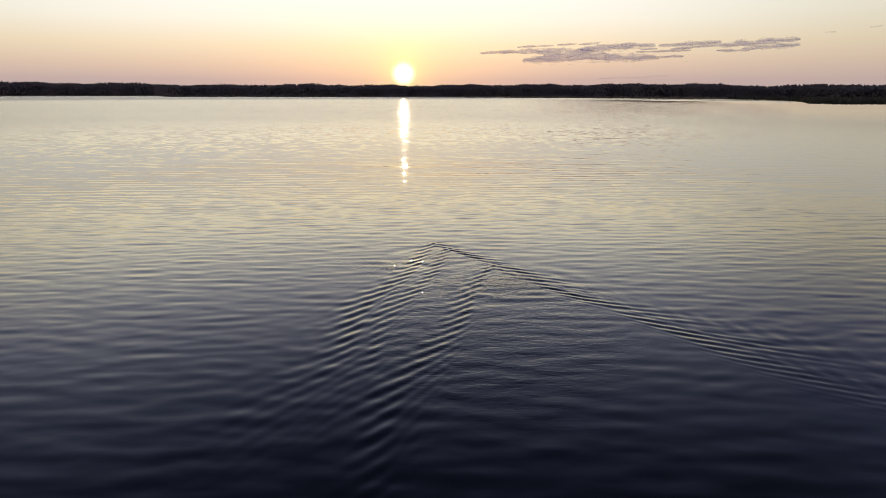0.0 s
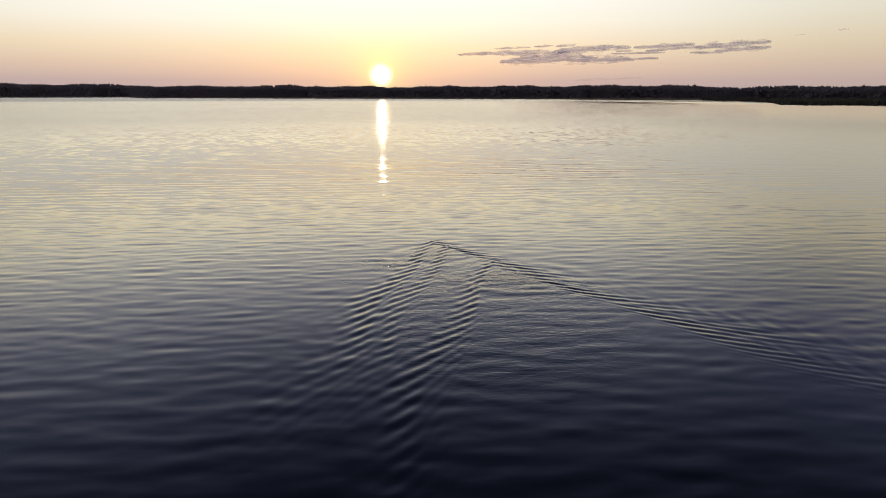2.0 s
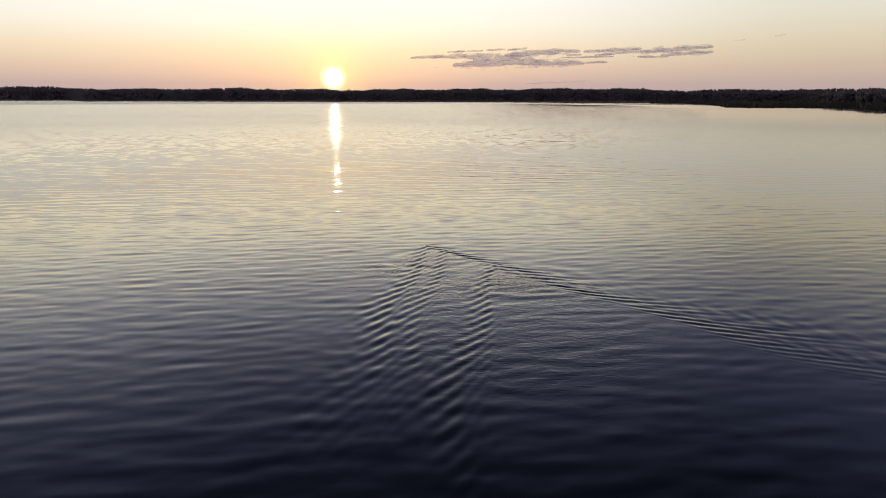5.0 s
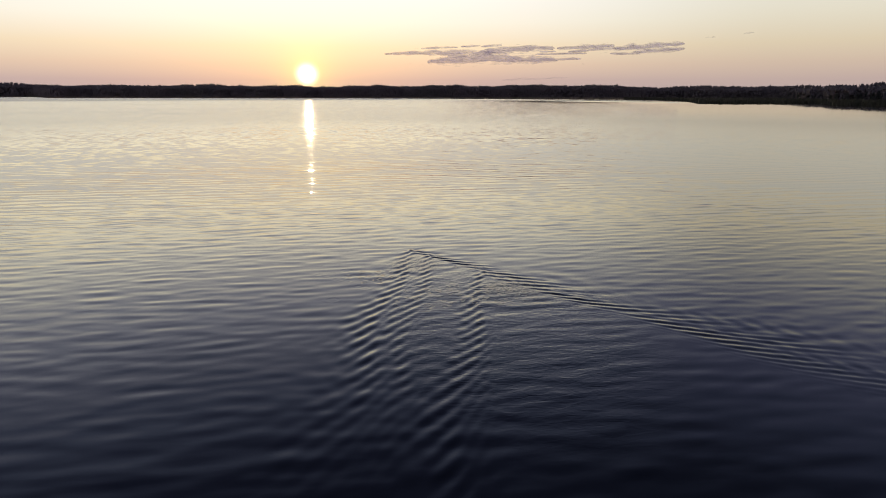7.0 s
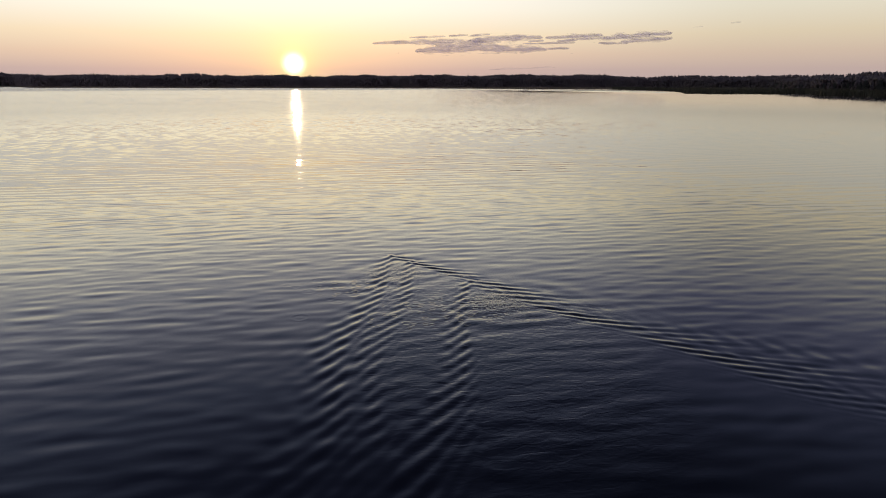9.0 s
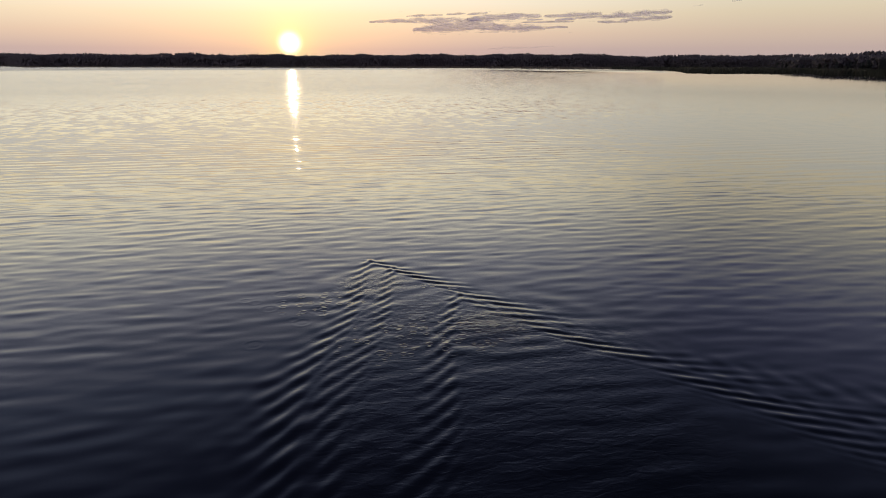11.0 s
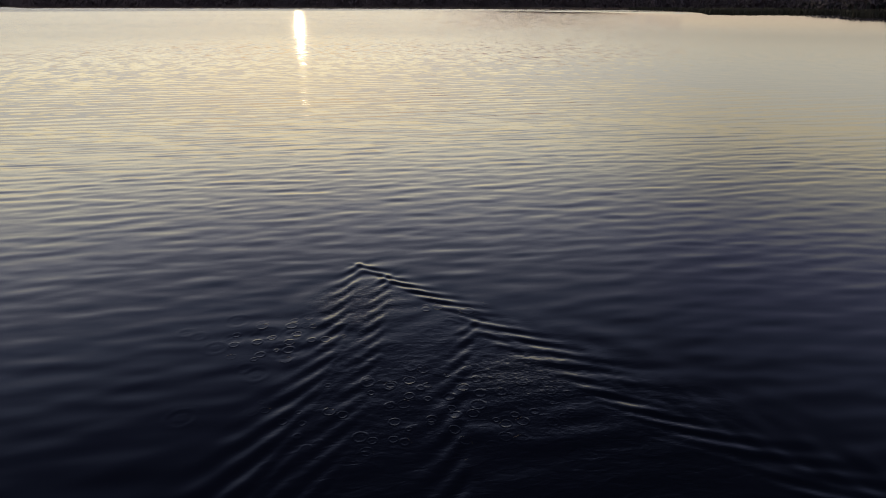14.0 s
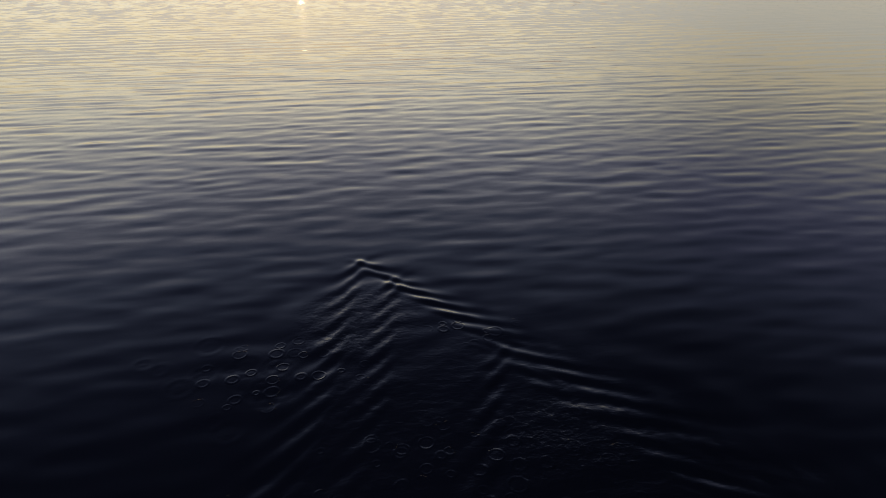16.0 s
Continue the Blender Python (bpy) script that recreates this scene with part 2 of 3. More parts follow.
# the sheltered mirror of the woods on the near side of that lane
lee_off = add("ShaderNodeMath", operation="MULTIPLY", i_1=-1.0)
join(lane_off.outputs[0], lee_off.inputs[0])
lee = times(times(between(20, 34, 0.0, 1.0, lee_off.outputs[0]), between(45, 170, 0.75, 0.0, lee_off.outputs[0])),
            between(0.19, 0.32, 0.0, 1.0, east.outputs[0]))
lee = most(lee, times(between(0.36, 0.52, 0.0, 0.68, east.outputs[0]), between(110, 260, 0.0, 1.0)))
still = add("ShaderNodeMath", operation="MULTIPLY_ADD", i_1=-0.85, i_2=1.0)
join(lee, still.inputs[0])
open_water = add("ShaderNodeMath", operation="SUBTRACT", i_0=1.0)
join(lane, open_water.inputs[1])
bank_calm = add("ShaderNodeMath", operation="MULTIPLY_ADD", i_1=-0.8, i_2=1.0)
join(times(between(0.28, 0.5, 0.0, 1.0, east.outputs[0]), between(100, 220, 0.0, 1.0)), bank_calm.inputs[0])
amount = times(times(times(breath, open_water.outputs[0]), still.outputs[0]), bank_calm.outputs[0])
scaled = add("ShaderNodeVectorMath", operation="SCALE")
join(slopes, scaled.inputs[0])
join(amount, scaled.inputs["Scale"])
# at a grazing view only the near faces of ripples show, the more so the farther they lie; less in the lee of the eastern shore
open_reach = add("ShaderNodeMath", operation="MULTIPLY_ADD", i_1=-0.78, i_2=1.0)
join(times(between(0.02, 0.30, 0.0, 1.0, east.outputs[0]), between(80, 190, 0.0, 1.0)), open_reach.inputs[0])
shelter = times(between(0.05, 0.42, 1.0, 0.6, east.outputs[0]), open_reach.outputs[0])
drop = add("ShaderNodeMath", operation="DIVIDE", i_0=-2.5)
join(far.outputs["Value"], drop.inputs[1])
faces = add("ShaderNodeMath", operation="ADD", i_1=0.080)
join(drop.outputs[0], faces.inputs[0])
faces_up = add("ShaderNodeMath", operation="MAXIMUM", i_1=0.0)
join(faces.outputs[0], faces_up.inputs[0])
lean_near = times(faces_up.outputs[0], shelter)
lean_sum = add("ShaderNodeMath", operation="ADD")
join(lean_near, lean_sum.inputs[0])
join(between(500, 640, 0.0, 0.040), lean_sum.inputs[1])
lane_lean = add("ShaderNodeMath", operation="MULTIPLY_ADD", i_1=0.085)
join(lane, lane_lean.inputs[0])
join(times(times(lean_sum.outputs[0], open_water.outputs[0]), still.outputs[0]), lane_lean.inputs[2])
lean_bank = add("ShaderNodeMath", operation="ADD")
join(lane_lean.outputs[0], lean_bank.inputs[0])
join(times(between(0.28, 0.46, 0.0, 0.019, east.outputs[0]), between(90, 220, 0.0, 1.0)), lean_bank.inputs[1])
lean_out = add("ShaderNodeMath", operation="MULTIPLY", i_1=-1.0)
join(lean_bank.outputs[0], lean_out.inputs[0])
toward = add("ShaderNodeCombineXYZ")
join(lean_out.outputs[0], toward.inputs["Y"])
leant = add("ShaderNodeVectorMath", operation="ADD")
join(scaled.outputs[0], leant.inputs[0])
join(toward.outputs[0], leant.inputs[1])
bent = add("ShaderNodeVectorMath", operation="ADD")
join(geo.outputs["Normal"], bent.inputs[0])
join(leant.outputs[0], bent.inputs[1])
unit = add("ShaderNodeVectorMath", operation="NORMALIZE")
join(bent.outputs[0], unit.inputs[0])


def patch_of(x, y, wide, deep):
    """A soft patch of the lake round (x, y)."""
    m = add("ShaderNodeVectorMath", operation="SUBTRACT")
    m.inputs[1].default_value = (x, y, 0)
    join(geo.outputs["Position"], m.inputs[0])
    q = add("ShaderNodeVectorMath", operation="DIVIDE")
    q.inputs[1].default_value = (wide, deep, 1)
    join(m.outputs[0], q.inputs[0])
    l = add("ShaderNodeVectorMath", operation="LENGTH")
    join(q.outputs[0], l.inputs[0])
    return between(0.45, 1.0, 1.0, 0.0, l.outputs["Value"])


# stirred water where the swimmers went under
stir = add("ShaderNodeTexNoise", i_Scale=7.0, i_Detail=4.0, i_Roughness=0.6)
join(geo.outputs["Position"], stir.inputs["Vector"])
rough_stir = between(0.0, 1.0, 0.0, 0.8, stir.outputs[0], "LINEAR")
stirred = times(rough_stir, most(patch_of(-0.45, 19.0, 1.15, 1.2), patch_of(1.9, 16.3, 1.1, 0.9)))
long_fit = add("ShaderNodeMapping")
long_fit.inputs["Scale"].default_value = (3.6, 8.0, 1)
long_fit.inputs["Rotation"].default_value = (0, 0, radians(-14))
join(geo.outputs["Position"], long_fit.inputs[0])
long_stir = add("ShaderNodeTexNoise", i_Scale=1.0, i_Detail=2.5, i_Distortion=0.6)
join(long_fit.outputs[0], long_stir.inputs["Vector"])
crossed = add("ShaderNodeMath", operation="MULTIPLY", i_1=0.42)
join(times(long_stir.outputs[0], patch_of(1.1, 13.6, 3.8, 6.0)), crossed.inputs[0])
faint = add("ShaderNodeMath", operation="MULTIPLY_ADD", i_1=0.35)
join(crossed.outputs[0], faint.inputs[2])
join(times(stir.outputs[0], most(patch_of(0.5, 16.6, 2.6, 2.2), patch_of(2.9, 15.2, 2.2, 1.1))), faint.inputs[0])
# rings from the drops that fell round about
drops = None
for scale, ring, seed in ((2.6, 0.24, 0.0), (3.6, 0.27, 7.3)):
    shift = add("ShaderNodeVectorMath", operation="ADD")
    shift.inputs[1].default_value = (seed, seed * 0.6, 0)
    join(geo.outputs["Position"], shift.inputs[0])
    cell = add("ShaderNodeTexVoronoi", voronoi_dimensions="2D", i_Scale=scale)
    join(shift.outputs[0], cell.inputs["Vector"])
    pick = add("ShaderNodeSeparateColor")
    join(cell.outputs["Color"], pick.inputs[0])
    size = between(0.0, 1.0, ring * 0.45, ring * 1.2, pick.outputs[1], "LINEAR")
    off = add("ShaderNodeMath", operation="SUBTRACT")
    join(cell.outputs["Distance"], off.inputs[0])
    join(size, off.inputs[1])
    far_off = add("ShaderNodeMath", operation="ABSOLUTE")
    join(off.outputs[0], far_off.inputs[0])
    band = times(between(0.0, 0.085, 1.0, 0.0, far_off.outputs[0]), between(0.45, 0.55, 0.0, 1.0, pick.outputs[0]))
    drops = band if drops is None else most(drops, band)
drops = times(drops, most(patch_of(-1.5, 17.9, 1.5, 1.0), patch_of(0.4, 15.8, 2.8, 1.3), patch_of(1.1, 18.6, 0.8, 0.5)))
low_ring = add("ShaderNodeMath", operation="MULTIPLY", i_1=0.17)
join(drops, low_ring.inputs[0])
relief = add("ShaderNodeMath", operation="ADD")
join(stirred, relief.inputs[0])
join(faint.outputs[0], relief.inputs[1])
relief_all = add("ShaderNodeMath", operation="ADD")
join(relief.outputs[0], relief_all.inputs[0])
join(low_ring.outputs[0], relief_all.inputs[1])
bump = add("ShaderNodeBump", i_Strength=1.0, i_Distance=0.0135)
join(relief_all.outputs[0], bump.inputs["Height"])
join(unit.outputs[0], bump.inputs["Normal"])
p = add("ShaderNodeBsdfPrincipled", i_IOR=1.333)
p.inputs["Base Color"].default_value = (0.003, 0.004, 0.007, 1)
ruffled = times(between(25, 130, 0.03, 0.18), between(480, 620, 1.0, 1.4))
smoothed = add("ShaderNodeMath", operation="MULTIPLY_ADD", i_1=-0.6, i_2=1.0)
join(lane, smoothed.inputs[0])
gloss = add("ShaderNodeMath", operation="MULTIPLY_ADD", i_1=0.45, i_2=0.55)
join(open_reach.outputs[0], gloss.inputs[0])
join(times(times(times(ruffled, smoothed.outputs[0]), still.outputs[0]), gloss.outputs[0]), p.inputs["Roughness"])
join(bump.outputs[0], p.inputs["Normal"])
join(p.outputs[0], out.inputs["Surface"])


# ---- helpers for meshes ----
def mesh_from(name, verts, faces, mat, smooth=False):
    """A mesh from arrays: verts (n, 3), faces (m, 3 or 4)."""
    verts, faces = np.asarray(verts, dtype=np.float32), np.asarray(faces, dtype=np.int32)
    me = bpy.data.meshes.new(name)
    k = faces.shape[1]
    me.vertices.add(len(verts))
    me.vertices.foreach_set("co", verts.ravel())
    me.loops.add(faces.size)
    me.loops.foreach_set("vertex_index", faces.ravel())
    me.polygons.add(len(faces))
    me.polygons.foreach_set("loop_start", np.arange(0, faces.size, k, dtype=np.int32))
    me.polygons.foreach_set("use_smooth", np.full(len(faces), smooth))
    me.materials.append(mat)
    me.update(calc_edges=True)
    me.validate()
    return me


def grid_faces(rows, cols):
    i = np.arange(rows - 1)[:, None] * cols + np.arange(cols - 1)[None, :]
    return np.stack([i, i + 1, i + 1 + cols, i + cols], -1).reshape(-1, 4)


# ---- the lake ----
LEADER = (-0.33, 20.94)
HEADING = radians(10.0)


def graded(stretches, reach, growth):
    """Even steps within each stretch (from, to, step), then ever longer ones out to reach."""
    mid = np.concatenate([np.arange(low, high - step / 2, step) for low, high, step in stretches])
    run, d, outer = stretches[-1][2], 0.0, []
    while d < reach:
        run *= growth
        d += run
        outer.append(d)
    outer = np.array(outer)
    return np.concatenate([mid[0] - outer[::-1], mid, mid[-1] + outer])


def ambient(x, y):
    """Gentle wind ripples, their crests across the view."""
    z = np.zeros_like(x)
    r = np.random.default_rng(21)
    for i in range(130):
        low, high, fan = (0.28, 1.2, 19) if i % 2 else (0.40, 0.85, 12)
        lam = float(np.exp(r.uniform(math.log(low), math.log(high))))
        a = math.radians(90 + r.normal(3, fan))
        k = 2 * math.pi / lam
        amp = 0.0020 * lam / 6.28 * (1.0 if lam < 0.6 else 0.92)
        z += amp * np.sin(k * (x * math.cos(a) + y * math.sin(a)) + r.uniform(0, 6.28))
    return z


# place, speed, heading and strength of each swimmer, the two in front and the one behind; place, age and strength of each dive
FRONT = ((LEADER, 0.86, 10, 1.0), ((0.12, 20.25), 0.80, 11, 0.8))
REAR = (((1.45, 18.1), 0.84, 9, 1.0),)
DIVES = (((-0.35, 19.1), 2.3, 1.0), ((2.05, 16.3), 2.9, 0.8))


def wake_field(swimmers, dives, seed):
    """Deep-water waves sent out along the swimmers' tracks and by two dives, on an even grid."""
    n, step, dt, steps = 660, 0.044, 0.055, 380
    origin = (-11.0, -1.5)
    ky = 2 * math.pi * np.fft.fftfreq(n, step)[:, None]
    kx = 2 * math.pi * np.fft.rfftfreq(n, step)[None, :]
    k = np.hypot(kx, ky)
    omega = np.sqrt(9.81 * k + 7.3e-5 * k ** 3)
    fade = np.exp(-dt * (0.012 + 0.02 * (k / 15) ** 2))
    c, s = (np.cos(omega * dt) * fade).astype(np.float32), (np.sin(omega * dt) * fade).astype(np.float32)
    push = np.where(k > 0, k / np.maximum(omega, 1e-6), 0) * dt
    # slim bodies send their waves out to the sides
    aside = np.clip((np.abs(kx * math.cos(HEADING) + ky * math.sin(HEADING)) / np.maximum(k, 1e-6) - 0.40) / 0.32, 0, 1)
    body = (push * np.exp(-(k * 0.046) ** 2 / 2) * (0.16 + 0.84 * aside * aside * (3 - 2 * aside))).astype(np.float32)
    plunge = (push * np.exp(-(k * 0.16) ** 2 / 2)).astype(np.float32)
    up = np.zeros(k.shape, np.complex64)
    rate = np.zeros_like(up)
    r = np.random.default_rng(seed)
    phases = r.uniform(0, 6.28, len(swimmers))

    def source(x, y):
        return np.exp(-1j * ky * (y - origin[1])).astype(np.complex64) * np.exp(-1j * kx * (x - origin[0])).astype(np.complex64)

    for i in range(steps):
        age = (steps - i) * dt
        force = 0
        for j, ((x, y), speed, heading, strength) in enumerate(swimmers):
            run = speed * age
            # the track bears a little to one side and wavers
            x += run * math.sin(radians(heading)) + 0.08 * math.sin(run * 0.8 + phases[j]) + 0.9 * (run / 12) ** 2 - 0.03 * run
            y -= run * math.cos(radians(heading))
            stroke = 1 + 0.45 * math.sin(age * 15.0 + phases[j]) + r.normal(0, 0.25)
            force = force + strength * stroke * min(1.0, (steps * dt - age) / 3) * source(x, y)
        force = force * body
        for (x, y), when, strength in dives:
            if abs(age - when) < dt / 2:
                force = force + 60.0 * strength * plunge * source(x, y)
        up, rate = c * up + s * rate, c * rate - s * up + force
    big = np.zeros((2 * n, n + 1), np.complex64)
    big[:n // 2, :n // 2] = up[:n // 2, :n // 2]
    big[-n // 2:, :n // 2] = up[-n // 2:, :n // 2]
    field = np.fft.irfft2(big, s=(2 * n, 2 * n)) / step ** 2 * 4
    return origin, step / 2, field


def sampled(grid, x, y):
    """The height of an even grid of waves at (x, y), dying out towards its rim."""
    (x0, y0), step, field = grid
    n = field.shape[0]
    u, v = (x - x0) / step, (y - y0) / step
    inside = (u > 1) & (v > 1) & (u < n - 2) & (v < n - 2)
    u, v = u[inside], v[inside]
    a, b = u.astype(int), v.astype(int)
    p, q = u - a, v - b
    z = np.zeros_like(x)
    rim = np.clip(np.minimum(np.minimum(u, n - u), np.minimum(v, n - v)) * step / 3, 0, 1)
    z[inside] = rim * (field[b, a] * (1 - p) * (1 - q) + field[b, a + 1] * p * (1 - q)
                       + field[b + 1, a] * (1 - p) * q + field[b + 1, a + 1] * p * q)
    return z


def rings(x, y, centre, spread, count, strength, seed):
    """Rings from fallen drops."""
    r = np.random.default_rng(seed)
    z = np.zeros_like(x)
    for _ in range(count):
        cx, cy = centre[0] + r.normal(0, spread[0]), centre[1] + r.normal(0, spread[1])
        rad = r.uniform(0.07, 0.18)
        near = (np.abs(x - cx) < 0.4) & (np.abs(y - cy) < 0.4)
        d = np.hypot(x[near] - cx, y[near] - cy)
        z[near] += strength * np.sin(6.28 / 0.13 * (d - rad)) * np.exp(-((d - rad) / 0.055) ** 2)
    return z


WAKE_HEIGHT = 0.0037


def build_lake():
    xs = graded(((-22, -4, 0.09), (-4, 7.5, 0.042), (7.5, 11, 0.06), (11, 22, 0.10)), 1500, 1.08)
    ys = graded(((4, 8, 0.07), (8, 21.6, 0.042), (21.6, 30, 0.08), (30, 42, 0.11)), 1500, 1.08)
    X, Y = np.meshgrid(xs, ys)
    Z = np.zeros_like(X)
    core = (X > -22) & (X < 22) & (Y > 3) & (Y < 42)
    x, y = X[core], Y[core]
    fade = np.clip((22 - np.abs(x)) / 5, 0, 1) * np.clip((y - 3) / 2, 0, 1) * np.clip((42 - y) / 14, 0, 1)
    z = ambient(x, y) * fade * (1 + 0.35 * np.clip((y - 20) / 5, 0, 1) * np.clip((36 - y) / 6, 0, 1))
    # the wakes spread wider than straight tracks alone would give, and stay strong a long way back
    w = np.zeros_like(x)
    for swimmers, dives, spread, seed in ((FRONT, DIVES, 1.25, 5), (REAR, (), 1.30, 6)):
        (x0, y0), *_ = swimmers[0]

        def axis(y):
            return x0 + np.clip(y0 - y, 0, 14) * math.tan(HEADING)
        dives = [((axis(b) + (a - axis(b)) / spread, b), *rest) for (a, b), *rest in dives]
        field = wake_field(swimmers, dives, seed)
        w += WAKE_HEIGHT * sampled(field, axis(y) + (x - axis(y)) / spread, y) * np.clip(0.45 + 0.08 * (y0 - y), 0, 1.0) * np.clip((14.5 - y0 + y) / 6, 0, 1)
    w += rings(x, y, (-1.3, 17.9), (0.7, 0.45), 36, 0.0022, 3)
    w += rings(x, y, (0.6, 16.2), (1.3, 0.7), 60, 0.0022, 4)
    z += w * fade
    Z[core] = z
    verts = np.stack([X, Y, Z], -1).reshape(-1, 3)
    return mesh_from("water", verts, grid_faces(len(ys), len(xs)), WATER, smooth=True)


lake = new("water", build_lake())
tagged(lake, "dark calm lake water with fine ripples and a feathered wake", "lake", kind="structure")

# ---- the shore ----
SHORE = ((-180, 1250), (-60, 1500), (-24.2, 1430), (-23.2, 1060), (-20, 1050), (-10, 900), (-3, 850), (5, 800), (15, 730), (24, 640), (28.5, 560), (30, 400),
         (33, 396), (36, 405), (38.8, 416), (39.5, 360), (41, 352), (43.6, 342), (46, 310), (52, 260), (70, 260), (110, 700), (180, 1250))
WOODS = ((-180, 60), (20, 40), (28, 120), (30, 250), (36, 190), (38, 55), (39.4, 70), (43, 50), (46, 50), (52, 60), (180, 60))
TALL = ((-50, 24), (-30, 25), (-24.2, 24), (-23.2, 18.5), (-21, 17.5), (-12, 17.5), (-3, 15), (4, 15.5), (10, 15), (20, 14.5), (26, 12.0), (33, 11.5), (38, 10.0), (60, 11))


def along(table, az):
    return np.interp(az, [a for a, _ in table], [b for _, b in table])


def shore_at(az):
    wob = 10 * np.sin(az * 1.7) + 6 * np.sin(az * 4.3 + 1)
    return along(SHORE, az) + wob * np.clip(along(SHORE, az) / 900, 0.1, 1)


def at(az, dist):
    a = np.radians(az)
    return np.sin(a) * dist, np.cos(a) * dist


def build_land():
    az = np.arange(-180, 180.01, 0.5)
    d = shore_at(az)
    rows = []
    for off, z in ((-6, -0.5), (0, 0.05), (3, 0.25), (25, 0.5), (80, 0.9), (200, 1.5), (500, 3), (1200, 5), (3000, 6)):
        x, y = at(az, d + off)
        rows.append(np.stack([x, y, np.full_like(x, z) + (0.15 * np.sin(az * 9) if 0 < off < 500 else 0)], -1))
    return mesh_from("shore_ground", np.array(rows).reshape(-1, 3), grid_faces(len(rows), len(az)), MEADOW, smooth=True)


shore_land = new("ground", build_land())
tagged(shore_land, "low grassy lake shore under the woods", "ground", kind="structure")

OCTA = np.array([(1, 0, 0), (0, 1, 0), (-1, 0, 0), (0, -1, 0), (0, 0, 1), (0, 0, -1)], dtype=np.float32)
OCTA_F = np.array([(0, 1, 4), (1, 2, 4), (2, 3, 4), (3, 0, 4), (1, 0, 5), (2, 1, 5), (3, 2, 5), (0, 3, 5)], dtype=np.int32)


def clumps(centres, sizes, r):
    """Rough leaf clumps at centres, one small uneven solid each."""
    n = len(centres)
    v = OCTA[None] * r.uniform(0.55, 1.35, (n, 6, 1)) + r.normal(0, 0.12, (n, 6, 3))
    a = r.uniform(0, 6.28, n)
    c, s = np.cos(a)[:, None], np.sin(a)[:, None]
    v = np.stack([v[..., 0] * c - v[..., 1] * s, v[..., 0] * s + v[..., 1] * c, v[..., 2]], -1)
    v = v * sizes[:, None, :] + centres[:, None, :]
    f = OCTA_F[None] + (np.arange(n) * 6)[:, None, None]
    return v.reshape(-1, 3), f.reshape(-1, 3)


def crown_points(kind, tall, count, r):
    """Clump centres and sizes for one tree."""
    t = np.sqrt(r.uniform(0, 1, count)) if kind == "spruce" else r.uniform(0, 1, count)
    a = r.uniform(0, 6.28, count)
    if kind == "spruce":
        z = tall * (1 - 0.88 * t)
        rad = tall * 0.11 * t * r.uniform(0.4, 1.0, count)
    elif kind == "pine":
        z = tall * (0.5 + 0.5 * t)
        rad = tall * 0.12 * np.sqrt(np.clip(1 - (2 * t - 0.9) ** 2 * 0.8, 0.03, 1)) * r.uniform(0.2, 1.0, count)
    else:
        z = tall * (0.18 + 0.82 * t)
        rad = tall * 0.17 * np.sqrt(np.clip(1 - (2 * t - 0.8) ** 2 * 0.62, 0.03, 1)) * r.uniform(0.3, 1.0, count)
    c = np.stack([rad * np.cos(a), rad * np.sin(a), z], -1)
    c[:, :2] += r.normal(0, tall * 0.02, 2)
    return c


def build_far_woods():
    r = np.random.default_rng(11)
    vs, fs, base = [], [], 0
    for az in np.arange(-47, 62, 0.085):
        for row in range(4):
            a = az + r.uniform(-0.09, 0.09)
            d = float(shore_at(a) + along(WOODS, a)) + row * 13 + r.uniform(-6, 6)
            if 37.0 < a < 47.5 and row < 2:
                continue
            x, y = at(a, d)
            kind = ("pine", "leafy", "spruce")[int(r.choice(3, p=(0.52, 0.36, 0.12)))]
            swell = 1 + 0.05 * math.sin(a * 0.9) + 0.025 * math.sin(a * 2.7 + 1)
            tall = float(along(TALL, a)) * swell * r.uniform(0.94, 1.02) * (1.0 if row else 0.9)
            n = 17 if a < 27 else 21
            c = crown_points(kind, tall, n, r) + np.array([x, y, 0.6])
            size = r.uniform(0.45, 1.0, (n, 1)) * np.array([[1.0, 1.0, 1.5]]) * tall / 15
            v, f = clumps(c, size, r)
            vs.append(v), fs.append(f + base)
            base += len(v)
        # undergrowth that closes the edge of the wood
        n = 40
        a = az + r.uniform(0, 0.085, n)
        d = shore_at(a) + along(WOODS, a) - r.uniform(-30, 12, n)
        x, y = at(a, d)
        tall = r.uniform(0.04, 0.80, n) * along(TALL, a)
        wide = r.uniform(0.8, 1.5, n)
        wide *= np.clip(d / 850, 0.7, 1.8)
        v, f = clumps(np.stack([x, y, tall], -1), np.stack([wide, wide, wide * 1.9], -1), r)
        vs.append(v), fs.append(f + base)
        base += len(v)
    return mesh_from("far_woods", np.concatenate(vs), np.concatenate(fs), LEAF_HAZED, smooth=True)


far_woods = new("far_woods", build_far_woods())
tagged(far_woods, "dark line of mixed woods along the far shore", "woods", kind="stuff")


# ---- trees on the nearer shore ----
def part(name, me, parent, label=""):
    ob = new(name, me)
    ob.parent = parent
    return tagged(ob, label)


def tube(points, radii, sides=6):
    """A tapering limb through points."""
    vs, fs = [], []
    for i, (p, rad) in enumerate(zip(points, radii)):
        for k in range(sides):
            a = 6.2832 * k / sides
            vs.append((p[0] + rad * math.cos(a), p[1] + rad * math.sin(a), p[2]))
        if i:
            for k in range(sides):
                j = (k + 1) % sides
                b = (i - 1) * sides
                fs.append((b + k, b + j, b + sides + j, b + sides + k))
    return np.array(vs), np.array(fs)


